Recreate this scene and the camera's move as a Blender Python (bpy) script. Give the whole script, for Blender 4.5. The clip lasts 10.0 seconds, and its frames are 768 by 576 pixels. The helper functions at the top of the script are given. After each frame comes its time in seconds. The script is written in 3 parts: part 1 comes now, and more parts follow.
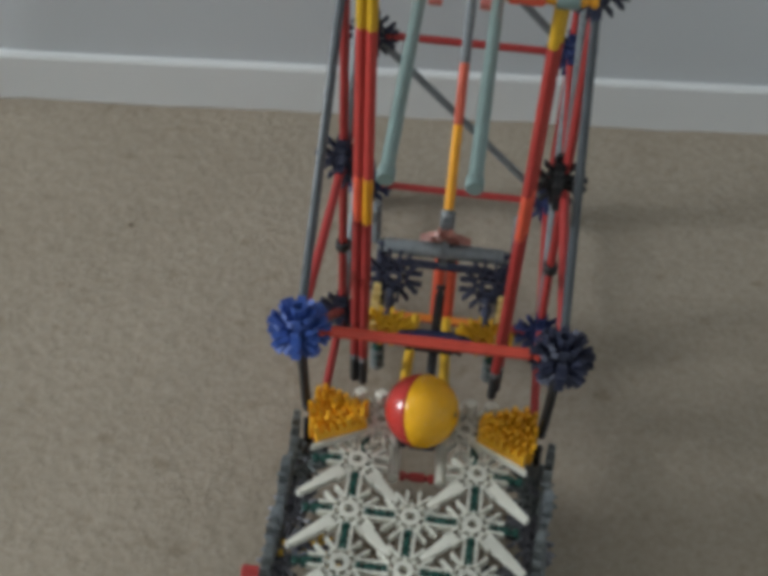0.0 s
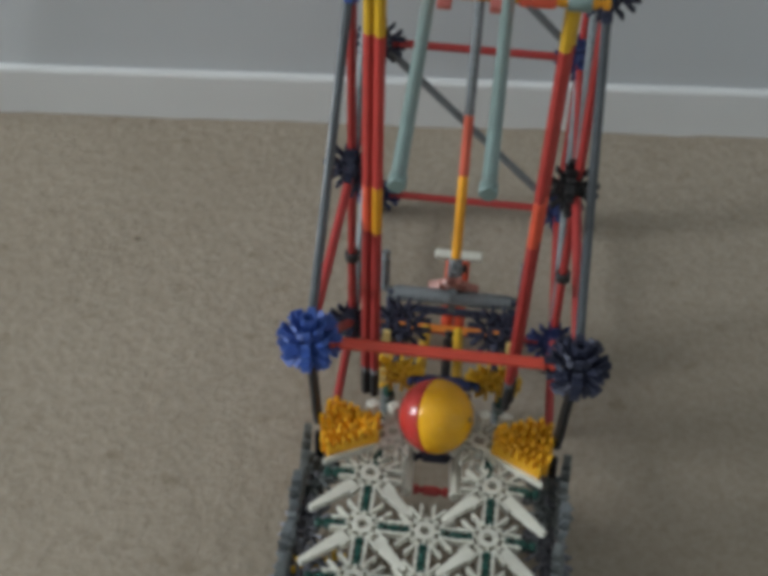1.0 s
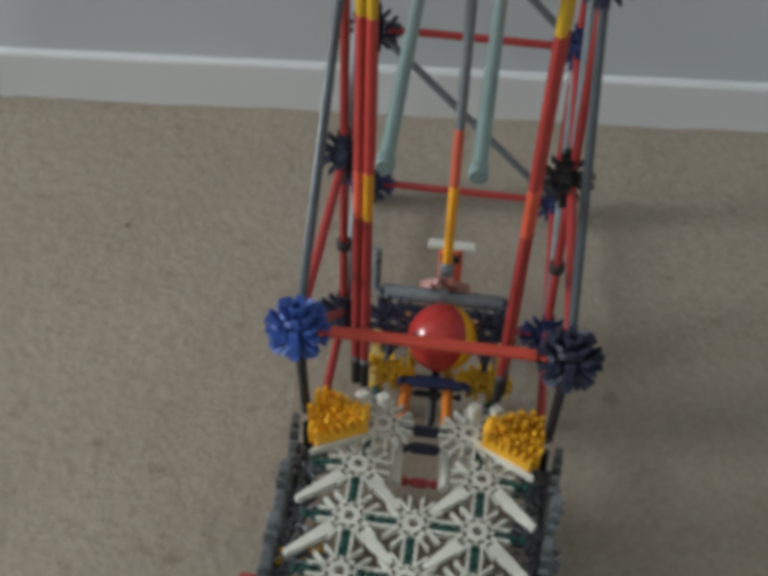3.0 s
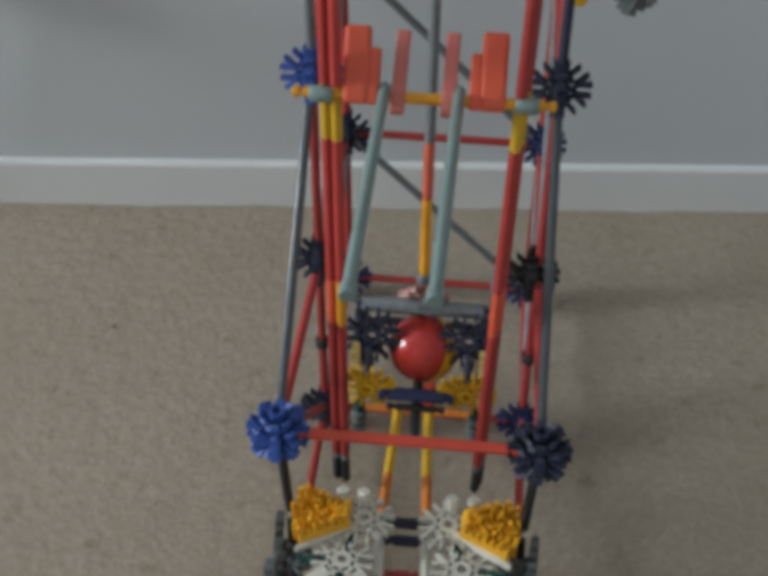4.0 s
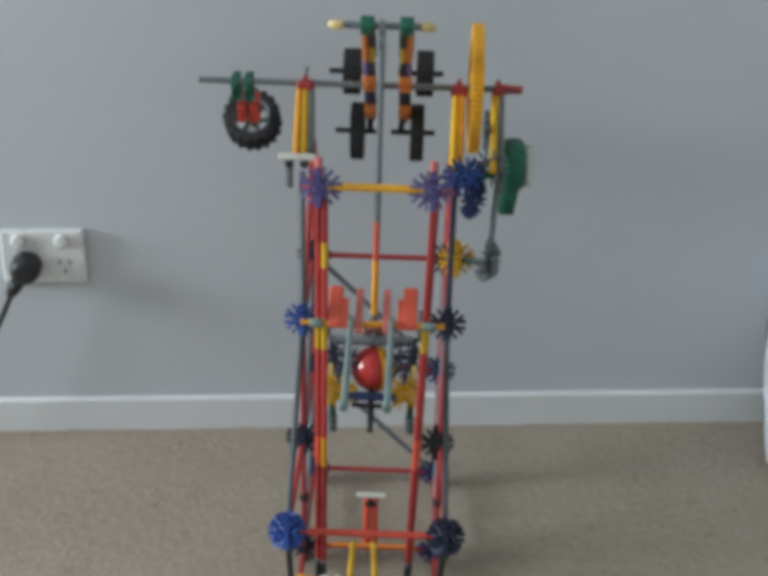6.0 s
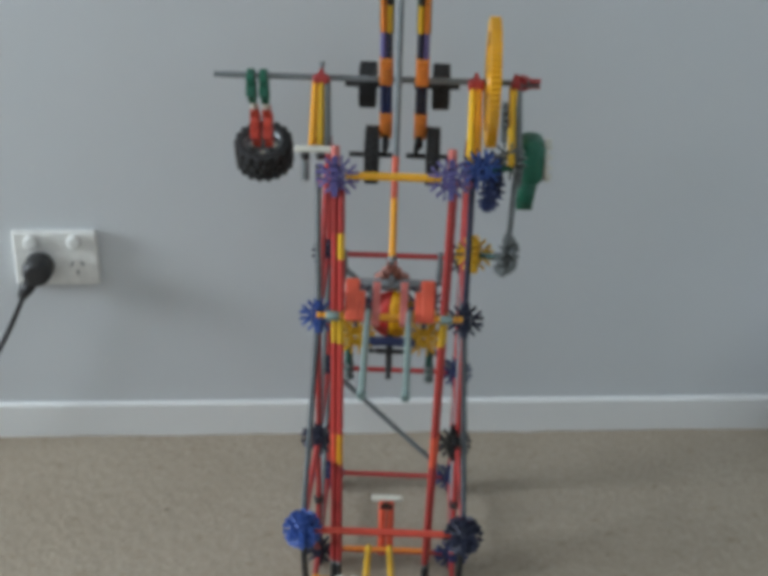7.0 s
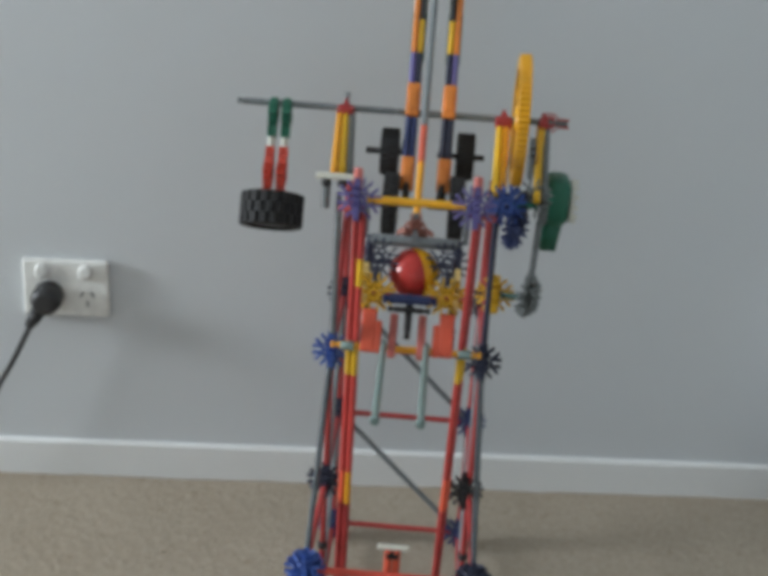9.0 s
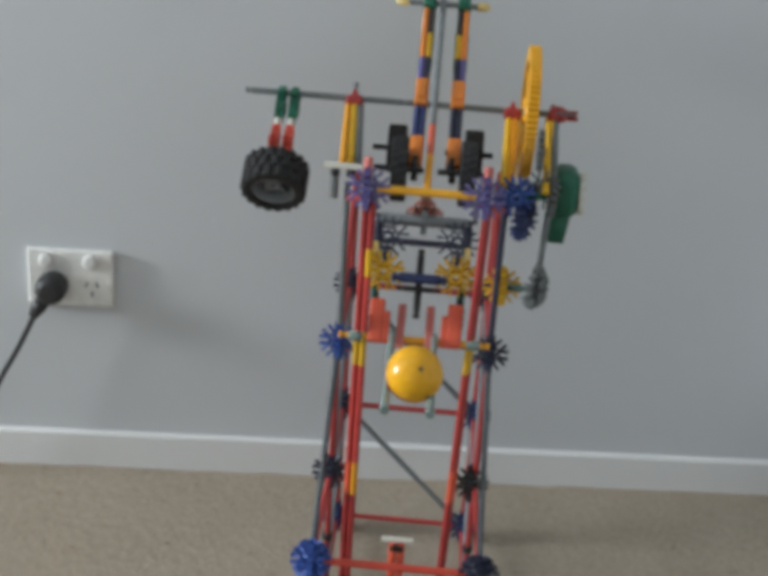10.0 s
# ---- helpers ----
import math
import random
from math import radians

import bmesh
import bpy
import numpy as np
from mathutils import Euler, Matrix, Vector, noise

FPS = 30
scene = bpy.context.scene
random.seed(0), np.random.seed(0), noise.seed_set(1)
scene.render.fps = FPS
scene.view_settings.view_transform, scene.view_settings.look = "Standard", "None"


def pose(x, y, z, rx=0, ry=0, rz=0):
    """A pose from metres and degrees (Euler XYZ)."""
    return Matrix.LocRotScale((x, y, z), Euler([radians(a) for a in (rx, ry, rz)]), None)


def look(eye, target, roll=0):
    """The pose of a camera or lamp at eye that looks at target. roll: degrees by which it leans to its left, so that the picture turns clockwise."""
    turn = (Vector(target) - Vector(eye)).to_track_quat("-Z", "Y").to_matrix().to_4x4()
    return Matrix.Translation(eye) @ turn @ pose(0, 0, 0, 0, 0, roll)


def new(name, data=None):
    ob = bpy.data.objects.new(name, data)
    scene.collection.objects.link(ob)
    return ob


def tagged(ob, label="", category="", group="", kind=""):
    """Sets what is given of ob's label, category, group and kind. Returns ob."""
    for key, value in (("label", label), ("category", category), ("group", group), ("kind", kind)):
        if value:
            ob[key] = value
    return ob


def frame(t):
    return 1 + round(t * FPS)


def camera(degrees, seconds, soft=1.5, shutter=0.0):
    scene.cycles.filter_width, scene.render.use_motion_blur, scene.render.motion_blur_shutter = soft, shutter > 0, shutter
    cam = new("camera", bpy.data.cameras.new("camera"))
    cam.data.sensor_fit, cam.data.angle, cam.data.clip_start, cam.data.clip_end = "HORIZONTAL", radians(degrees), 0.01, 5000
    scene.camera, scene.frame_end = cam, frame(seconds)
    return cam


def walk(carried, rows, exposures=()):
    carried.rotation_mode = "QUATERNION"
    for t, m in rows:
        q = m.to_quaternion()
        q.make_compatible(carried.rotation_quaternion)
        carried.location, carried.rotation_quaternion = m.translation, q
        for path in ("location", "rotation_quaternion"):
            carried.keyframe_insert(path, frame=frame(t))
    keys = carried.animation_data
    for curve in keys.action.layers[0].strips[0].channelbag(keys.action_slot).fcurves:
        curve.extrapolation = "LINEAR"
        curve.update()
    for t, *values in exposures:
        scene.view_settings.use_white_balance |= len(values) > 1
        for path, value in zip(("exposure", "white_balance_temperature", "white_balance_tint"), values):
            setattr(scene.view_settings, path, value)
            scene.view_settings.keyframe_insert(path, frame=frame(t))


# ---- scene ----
cam = camera(33.5, 10.0, soft=5.5)
PATH = [
    (0, (0.022, -0.657, 0.724), (-0.117, 0.734, -0.706), 2.4),
    (0.5, (0.022, -0.656, 0.724), (-0.113, 0.73, -0.712), 2.5),
    (1, (0.019, -0.649, 0.714), (-0.133, 0.754, -0.703), 1.3),
    (1.5, (0.018, -0.648, 0.717), (-0.145, 0.756, -0.698), 1.1),
    (2, (0.019, -0.645, 0.706), (-0.123, 0.759, -0.712), 2.1),
    (2.2, (0.022, -0.644, 0.705), (-0.126, 0.765, -0.706), 1.9),
    (3.3, (0.023, -0.642, 0.698), (-0.122, 0.755, -0.726), 2.3),
    (3.5, (0.02, -0.641, 0.693), (-0.115, 0.779, -0.708), 2.8),
    (4, (0.035, -0.649, 0.743), (-0.112, 0.818, -0.608), 0.3),
    (4.5, (0.063, -0.731, 0.849), (-0.085, 0.823, -0.402), -0.1),
    (5, (0.067, -0.899, 0.99), (-0.049, 0.707, -0.197), -0.7),
    (5.5, (0.05, -1.102, 0.965), (-0.037, 0.601, -0.081), -0.2),
    (5.7, (0.037, -1.136, 0.979), (0.004, 0.604, -0.005), 1.5),
    (6.8, (0.02, -1.151, 0.94), (-0.005, 0.625, 0.021), 1.7),
    (7, (0.02, -1.148, 0.933), (-0.024, 0.636, 0.029), 1.4),
    (7.5, (0.024, -1.141, 0.919), (-0.028, 0.65, 0.032), 1.4),
    (8, (0.01, -1.142, 0.904), (-0.036, 0.685, 0.092), 3.8),
    (8.5, (0.014, -1.14, 0.879), (-0.047, 0.694, 0.085), 3.4),
    (9, (0.014, -1.14, 0.869), (-0.052, 0.702, 0.092), 3.7),
    (9.5, (0.008, -1.139, 0.861), (-0.057, 0.702, 0.084), 4.0),
    (10, (0.003, -1.141, 0.86), (-0.056, 0.7, 0.082), 4.2),
]
walk(cam, [(t, look(eye, target, roll)) for t, eye, target, roll in PATH],
     exposures=[(0, -0.55, 6620, 12), (3.5, -0.55, 6600, 12), (4.5, -0.48, 6450, 12.5), (5.5, -0.34, 6350, 12), (7, -0.27, 6350, 11), (8.5, -0.27, 6450, 11), (10, -0.27, 6600, 13)])

# ---- world, light, exposure ----
SKY = bpy.data.worlds.new("sky")
scene.world = SKY
SKY.use_nodes = True
_n = SKY.node_tree.nodes
_sky = _n.new("ShaderNodeTexSky")
_sky.sky_type, _sky.sun_disc = "NISHITA", False
_sky.sun_elevation, _sky.sun_rotation = radians(38), radians(250)
SKY.node_tree.links.new(_sky.outputs[0], _n["Background"].inputs[0])
_n["Background"].inputs[1].default_value = 0.12
WALL_TURN = 5.1          # the room is turned a little against the toy
ROOM = pose(0, 0.275, 0, 0, 0, WALL_TURN)   # x along the back wall, y into it


def window_light(m, w, h, watts, colour):
    lamp = bpy.data.lights.new("window_light", "AREA")
    lamp.shape, lamp.size, lamp.size_y, lamp.energy, lamp.color = "RECTANGLE", w, h, watts, colour
    ob = new("window_light", lamp)
    ob.matrix_world = m
    return ob


window_light(ROOM @ look((-3.36, -0.47, 1.16), (0, -0.42, 0.8)), 0.62, 0.72, 122.0, (0.86, 0.95, 1.0))


# ---- materials ----
def material(name, rough=0.5, metal=0.0):
    m = bpy.data.materials.new(name)
    m.use_nodes = True
    b = m.node_tree.nodes["Principled BSDF"]
    b.inputs["Roughness"].default_value = rough
    b.inputs["Metallic"].default_value = metal
    return m, m.node_tree.nodes, m.node_tree.links, b


def noise_node(nodes, links, scale, detail=4, coords="Object"):
    tc = nodes.new("ShaderNodeTexCoord")
    nz = nodes.new("ShaderNodeTexNoise")
    nz.inputs["Scale"].default_value, nz.inputs["Detail"].default_value = scale, detail
    links.new(tc.outputs[coords], nz.inputs["Vector"])
    return nz


def ramp(nodes, links, fac, stops):
    r = nodes.new("ShaderNodeValToRGB")
    while len(r.color_ramp.elements) < len(stops):
        r.color_ramp.elements.new(0.5)
    for e, (p, c) in zip(r.color_ramp.elements, stops):
        e.position, e.color = p, (*c, 1)
    links.new(fac, r.inputs[0])
    return r


def plastic(name, colour, rough=0.40):
    """Moulded toy plastic: faint mottling, scuffs in the gloss, small differences from piece to piece."""
    m, n, l, b = material(name, rough)
    nz = noise_node(n, l, 60, 5)
    lo = tuple(c * 0.86 for c in colour)
    r = ramp(n, l, nz.outputs[0], [(0.35, lo), (0.65, colour)])
    info = n.new("ShaderNodeObjectInfo")
    hsv = n.new("ShaderNodeHueSaturation")
    mr = n.new("ShaderNodeMapRange")
    mr.inputs[3].default_value, mr.inputs[4].default_value = 0.88, 1.1
    l.new(info.outputs["Random"], mr.inputs[0])
    l.new(mr.outputs[0], hsv.inputs["Value"])
    l.new(r.outputs[0], hsv.inputs["Color"])
    l.new(hsv.outputs[0], b.inputs["Base Color"])
    sc = noise_node(n, l, 350, 3)
    mr2 = n.new("ShaderNodeMapRange")
    mr2.inputs[3].default_value, mr2.inputs[4].default_value = rough - 0.1, rough + 0.16
    l.new(sc.outputs[0], mr2.inputs[0])
    l.new(mr2.outputs[0], b.inputs["Roughness"])
    bump = n.new("ShaderNodeBump")
    bump.inputs["Strength"].default_value, bump.inputs["Distance"].default_value = 0.12, 0.0004
    l.new(sc.outputs[0], bump.inputs["Height"])
    l.new(bump.outputs[0], b.inputs["Normal"])
    return m


RED = plastic("red_plastic", (0.43, 0.043, 0.040))
BRIGHT = plastic("orange_red_plastic", (0.85, 0.125, 0.06))
RAILRED = plastic("warm_red_plastic", (0.53, 0.054, 0.046))
FINGER = plastic("coral_plastic", (0.72, 0.14, 0.08))
FRONT = plastic("bright_red_plastic", (0.64, 0.072, 0.042))
PINK = plastic("pale_red_plastic", (0.68, 0.19, 0.16))
YELLOW = plastic("yellow_plastic", (0.80, 0.47, 0.025))
AMBER = plastic("amber_plastic", (0.86, 0.38, 0.02))
ORANGE = plastic("orange_plastic", (0.80, 0.25, 0.04))
FANYEL = plastic("golden_yellow_plastic", (0.95, 0.47, 0.022))
ROSE = plastic("dusty_rose_plastic", (0.42, 0.17, 0.13))
PALE = plastic("pale_yellow_plastic", (0.80, 0.62, 0.25))
GREY = plastic("grey_plastic", (0.20, 0.22, 0.23), 0.26)
LIGHT = plastic("grey_green_plastic", (0.23, 0.32, 0.30), 0.3)
SMOKE = plastic("smoky_grey_plastic", (0.20, 0.20, 0.23))
STRUT = plastic("glossy_slate_plastic", (0.085, 0.098, 0.108), 0.16)
SLATE = plastic("dark_grey_plastic", (0.165, 0.18, 0.18))
BLACK = plastic("black_plastic", (0.026, 0.026, 0.028), 0.45)
BLUE = plastic("blue_plastic", (0.05, 0.115, 0.40), 0.55)
NAVY = plastic("navy_plastic", (0.030, 0.035, 0.068), 0.55)
NAVY2 = plastic("dusky_blue_plastic", (0.030, 0.047, 0.15), 0.5)
PURPLE = plastic("purple_plastic", (0.155, 0.135, 0.35))
WHITE = plastic("white_plastic", (0.75, 0.735, 0.64))
GREEN = plastic("green_plastic", (0.014, 0.135, 0.080))
DGREEN = plastic("dark_green_plastic", (0.012, 0.075, 0.058))
RUBBER = plastic("black_rubber", (0.022, 0.022, 0.023), 0.75)
BALLRED = plastic("red_ball_plastic", (0.53, 0.042, 0.034), 0.2)
BALLYEL = plastic("yellow_ball_plastic", (0.88, 0.435, 0.012), 0.2)


def carpet_material():
    m, n, l, b = material("beige_carpet", 0.95)
    fine = noise_node(n, l, 520, 6)
    mid = noise_node(n, l, 210, 4)
    big = noise_node(n, l, 3.2, 3)
    mix = n.new("ShaderNodeMath")
    mix.operation = "MULTIPLY_ADD"
    mix.inputs[1].default_value = 0.55
    l.new(mid.outputs[0], mix.inputs[0])
    half = n.new("ShaderNodeMath")
    half.operation = "MULTIPLY"
    half.inputs[1].default_value = 0.45
    l.new(fine.outputs[0], half.inputs[0])
    l.new(half.outputs[0], mix.inputs[2])
    r = ramp(n, l, mix.outputs[0], [(0.30, (0.330, 0.280, 0.217)), (0.48, (0.392, 0.336, 0.265)), (0.66, (0.448, 0.389, 0.314))])
    stain = ramp(n, l, big.outputs[0], [(0.35, (0.88, 0.86, 0.84)), (0.7, (1, 1, 1))])
    mul = n.new("ShaderNodeMix")
    mul.data_type, mul.blend_type = "RGBA", "MULTIPLY"
    mul.inputs[0].default_value = 1.0
    l.new(r.outputs[0], mul.inputs[6])
    l.new(stain.outputs[0], mul.inputs[7])
    tc = n.new("ShaderNodeTexCoord")
    vor = n.new("ShaderNodeTexVoronoi")
    vor.inputs["Scale"].default_value = 7.5
    l.new(tc.outputs["Object"], vor.inputs["Vector"])
    dot = ramp(n, l, vor.outputs["Distance"], [(0.018, (0.30, 0.26, 0.22)), (0.034, (1, 1, 1))])
    # shade of small hollows in the pile, put into the colour only
    hollow_noise = noise_node(n, l, 48, 2)
    hollow_shade = ramp(n, l, hollow_noise.outputs[0], [(0.26, (0.82, 0.80, 0.77)), (0.37, (1, 1, 1))])
    both = mul.outputs[2]
    for layer in (dot, hollow_shade):
        mm = n.new("ShaderNodeMix")
        mm.data_type, mm.blend_type = "RGBA", "MULTIPLY"
        mm.inputs[0].default_value = 1.0
        l.new(both, mm.inputs[6])
        l.new(layer.outputs[0], mm.inputs[7])
        both = mm.outputs[2]
    l.new(both, b.inputs["Base Color"])
    bump = n.new("ShaderNodeBump")
    bump.inputs["Strength"].default_value, bump.inputs["Distance"].default_value = 0.5, 0.004
    l.new(mix.outputs[0], bump.inputs["Height"])
    lump = n.new("ShaderNodeBump")
    lump.inputs["Strength"].default_value, lump.inputs["Distance"].default_value = 0.25, 0.006
    tuft = noise_node(n, l, 75, 3)
    l.new(tuft.outputs[0], lump.inputs["Height"])
    l.new(lump.outputs[0], bump.inputs["Normal"])
    l.new(bump.outputs[0], b.inputs["Normal"])
    b.inputs["Specular IOR Level"].default_value = 0.1
    return m


def paint_material(name, colour, rough, bumpy=0.15, scale=160):
    m, n, l, b = material(name, rough)
    big = noise_node(n, l, 2.1, 4)
    r = ramp(n, l, big.outputs[0], [(0.3, tuple(c * 0.955 for c in colour)), (0.7, colour)])
    l.new(r.outputs[0], b.inputs["Base Color"])
    fine = noise_node(n, l, scale, 3)
    bump = n.new("ShaderNodeBump")
    bump.inputs["Strength"].default_value, bump.inputs["Distance"].default_value = bumpy, 0.0015
    l.new(fine.outputs[0], bump.inputs["Height"])
    l.new(bump.outputs[0], b.inputs["Normal"])
    return m


CARPET = carpet_material()
WALLPAINT = paint_material("matt_wall_paint", (0.63, 0.655, 0.67), 0.85)
TRIMPAINT = paint_material("gloss_trim_paint", (0.80, 0.81, 0.80), 0.4, 0.08, 60)
CEILPAINT = paint_material("ceiling_paint", (0.80, 0.80, 0.79), 0.9)
CLOTH = paint_material("white_cloth", (0.80, 0.82, 0.85), 0.9, 0.4, 300)
OUTLETW = plastic("outlet_plastic", (0.78, 0.78, 0.75), 0.35)


# ---- mesh helpers ----
def link(name, bm, mat, parent=None, label="", m=None):
    me = bpy.data.meshes.new(name)
    bm.normal_update()
    bm.to_mesh(me)
    bm.free()
    me.materials.append(mat)
    return put(name, me, parent, label, m)


def put(name, me, parent=None, label="", m=None):
    ob = new(name, me)
    if parent is not None:
        ob.parent = parent
    if m is not None:
        ob.matrix_basis = m
    if label:
        ob["label"] = label
    return ob


def empty(name, label, category, m=None, group=""):
    ob = new(name)
    ob.empty_display_size = 0.02
    if m is not None:
        ob.matrix_basis = m
    return tagged(ob, label, category, group)


def box(bm, c, s, m=None, bevel=0.0):
    g = bmesh.ops.create_cube(bm, size=1.0)["verts"]
    for v in g:
        v.co = Vector((c[0] + v.co.x * s[0], c[1] + v.co.y * s[1], c[2] + v.co.z * s[2]))
    if bevel:
        es = list({e for v in g for e in v.link_edges})
        g = bmesh.ops.bevel(bm, geom=es, offset=bevel, segments=2, affect="EDGES", profile=0.5)["verts"]
        g = list(g)
    if m is not None:
        seen = {v for v in g}
        for v in seen:
            v.co = m @ v.co
    return g


def lathe(bm, rings, seg=24, closed=False, smooth=True):
    """Surface of revolution about z from (radius, z) rings."""
    rows = [[bm.verts.new((r * math.cos(2 * math.pi * i / seg), r * math.sin(2 * math.pi * i / seg), z)) for i in range(seg)] for r, z in rings]
    pairs = list(zip(rows, rows[1:]))
    if closed:
        pairs.append((rows[-1], rows[0]))
    for a, b in pairs:
        for i in range(seg):
            f = bm.faces.new((a[i], a[(i + 1) % seg], b[(i + 1) % seg], b[i]))
            f.smooth = smooth
    if not closed:
        bm.faces.new(rows[0][::-1])
        bm.faces.new(rows[-1])


ROD_R = 0.0031
MESHES = {}


def rod_mesh(length, mat, r=ROD_R, plain=False):
    key = ("rod", round(length, 4), mat.name, r, plain)
    if key in MESHES:
        return MESHES[key]
    bm = bmesh.new()
    if plain:
        zs = [(0, 0.8), (0.0006, 1), (length - 0.0006, 1), (length, 0.8)]
    else:
        zs = [(0, 0.7), (0.0008, 1.02), (0.0032, 1.02), (0.0038, 0.62), (0.0056, 0.62), (0.0064, 1.0)]
        zs = zs + [(length - z, k) for z, k in zs[::-1]]
    rows = []
    for z, k in zs:
        row = []
        for i in range(16):
            a = 2 * math.pi * i / 16
            g = r * k * (1.0 if i % 4 in (0, 1, 3) else 0.80)
            row.append(bm.verts.new((g * math.cos(a), g * math.sin(a), z)))
        rows.append(row)
    for a, b in zip(rows, rows[1:]):
        for i in range(16):
            bm.faces.new((a[i], a[(i + 1) % 16], b[(i + 1) % 16], b[i]))
    bm.faces.new(rows[0][::-1])
    bm.faces.new(rows[-1])
    me = bpy.data.meshes.new("rod")
    bm.to_mesh(me)
    bm.free()
    me.materials.append(mat)
    MESHES[key] = me
    return me


def rod(a, b, mat, parent, trim=0.0095, r=ROD_R, plain=False, name="rod"):
    """A rod between the centres a and b of two connectors."""
    a, b = Vector(a), Vector(b)
    d = (b - a).normalized()
    a, b = a + d * trim, b - d * trim
    up = "Y" if abs(d.y) < 0.9 else "X"
    m = Matrix.Translation(a) @ d.to_track_quat("Z", up).to_matrix().to_4x4()
    return put(name, rod_mesh((b - a).length, mat, r, plain), parent, mat.name.replace("_", " ") + " " + name.replace("_", " "), m)


def connector_mesh(arms, mat):
    """A flat hub with pairs of snap prongs, one pair for each 45-degree arm."""
    key = ("con", tuple(arms), mat.name)
    if key in MESHES:
        return MESHES[key]
    bm = bmesh.new()
    t = 0.0031
    lathe(bm, [(0.0031, -t), (0.0062, -t), (0.0062, t), (0.0031, t)], 16, closed=True, smooth=False)
    lathe(bm, [(0.0085, -t * 0.55), (0.0098, -t * 0.55), (0.0098, t * 0.55), (0.0085, t * 0.55)], 24, closed=True, smooth=False)
    for k in arms:
        m = Matrix.Rotation(radians(45 * k), 4, "Z")
        box(bm, (0.0078, 0, 0), (0.0050, 0.0015, 2 * t * 0.9), m)
        for s in (-1, 1):
            g = box(bm, (0.0138, s * 0.0034, 0), (0.0108, 0.0015, 2 * t))
            for v in g:
                if v.co.x > 0.013:
                    v.co.y += s * 0.0006
                    v.co.z *= 0.78
                v.co = m @ v.co
            box(bm, (0.0166, s * 0.0030, 0), (0.0022, 0.0012, 1.4 * t), m)
    me = bpy.data.meshes.new("connector")
    bm.to_mesh(me)
    bm.free()
    me.materials.append(mat)
    MESHES[key] = me
    return me


ALL8 = tuple(range(8))
HALF = (0, 1, 2, 3, 4)


def con(at, mat, parent, normal=(0, -1, 0), up=(0, 0, 1), arms=ALL8, name="connector"):
    n = Vector(normal).normalized()
    x = Vector(up)
    x = (x - n * x.dot(n)).normalized()
    y = n.cross(x)
    m = Matrix((x, y, n)).transposed().to_4x4()
    return put(name, connector_mesh(arms, mat), parent, mat.name.replace("_", " ") + " star connector", Matrix.Translation(at) @ m)


def cross_con(at, mat, parent, a=(1, 0, 0), b=(0, -1, 0), up=(0, 0, 1)):
    """Two slotted connectors pushed into one another, a star in two planes."""
    con(at, mat, parent, a, up)
    con(at, mat, parent, b, up)


# ---- the room ----
def slab(name, c, s, mat, label, category, m=ROOM, bevel=0.0):
    bm = bmesh.new()
    box(bm, c, s, None, bevel)
    ob = link(name, bm, mat, None, "", m)
    return tagged(ob, label, category, kind="structure")


def build_floor():
    bm = bmesh.new()
    nx, ny = 180, 130
    grid = [[None] * (ny + 1) for _ in range(nx + 1)]
    for i in range(nx + 1):
        for j in range(ny + 1):
            x, y = -3.35 + 4.57 * i / nx, -3.4 + 3.45 * j / ny
            z = 0.0018 * noise.noise((x * 9, y * 9, 0)) + 0.0012 * noise.noise((x * 31, y * 31, 4)) - 0.002
            grid[i][j] = bm.verts.new((x, y, z))
    for i in range(nx):
        for j in range(ny):
            bm.faces.new((grid[i][j], grid[i + 1][j], grid[i + 1][j + 1], grid[i][j + 1])).smooth = True
    bot = bmesh.ops.create_cube(bm, size=1.0)["verts"]
    for v in bot:
        v.co = Vector((-1.065 + v.co.x * 4.57, -1.675 + v.co.y * 3.45, -0.03 + v.co.z * 0.04))
    ob = link("floor", bm, CARPET, None, "", ROOM)
    tagged(ob, "beige cut-pile carpet with faint mottling and wear", "floor", kind="structure")


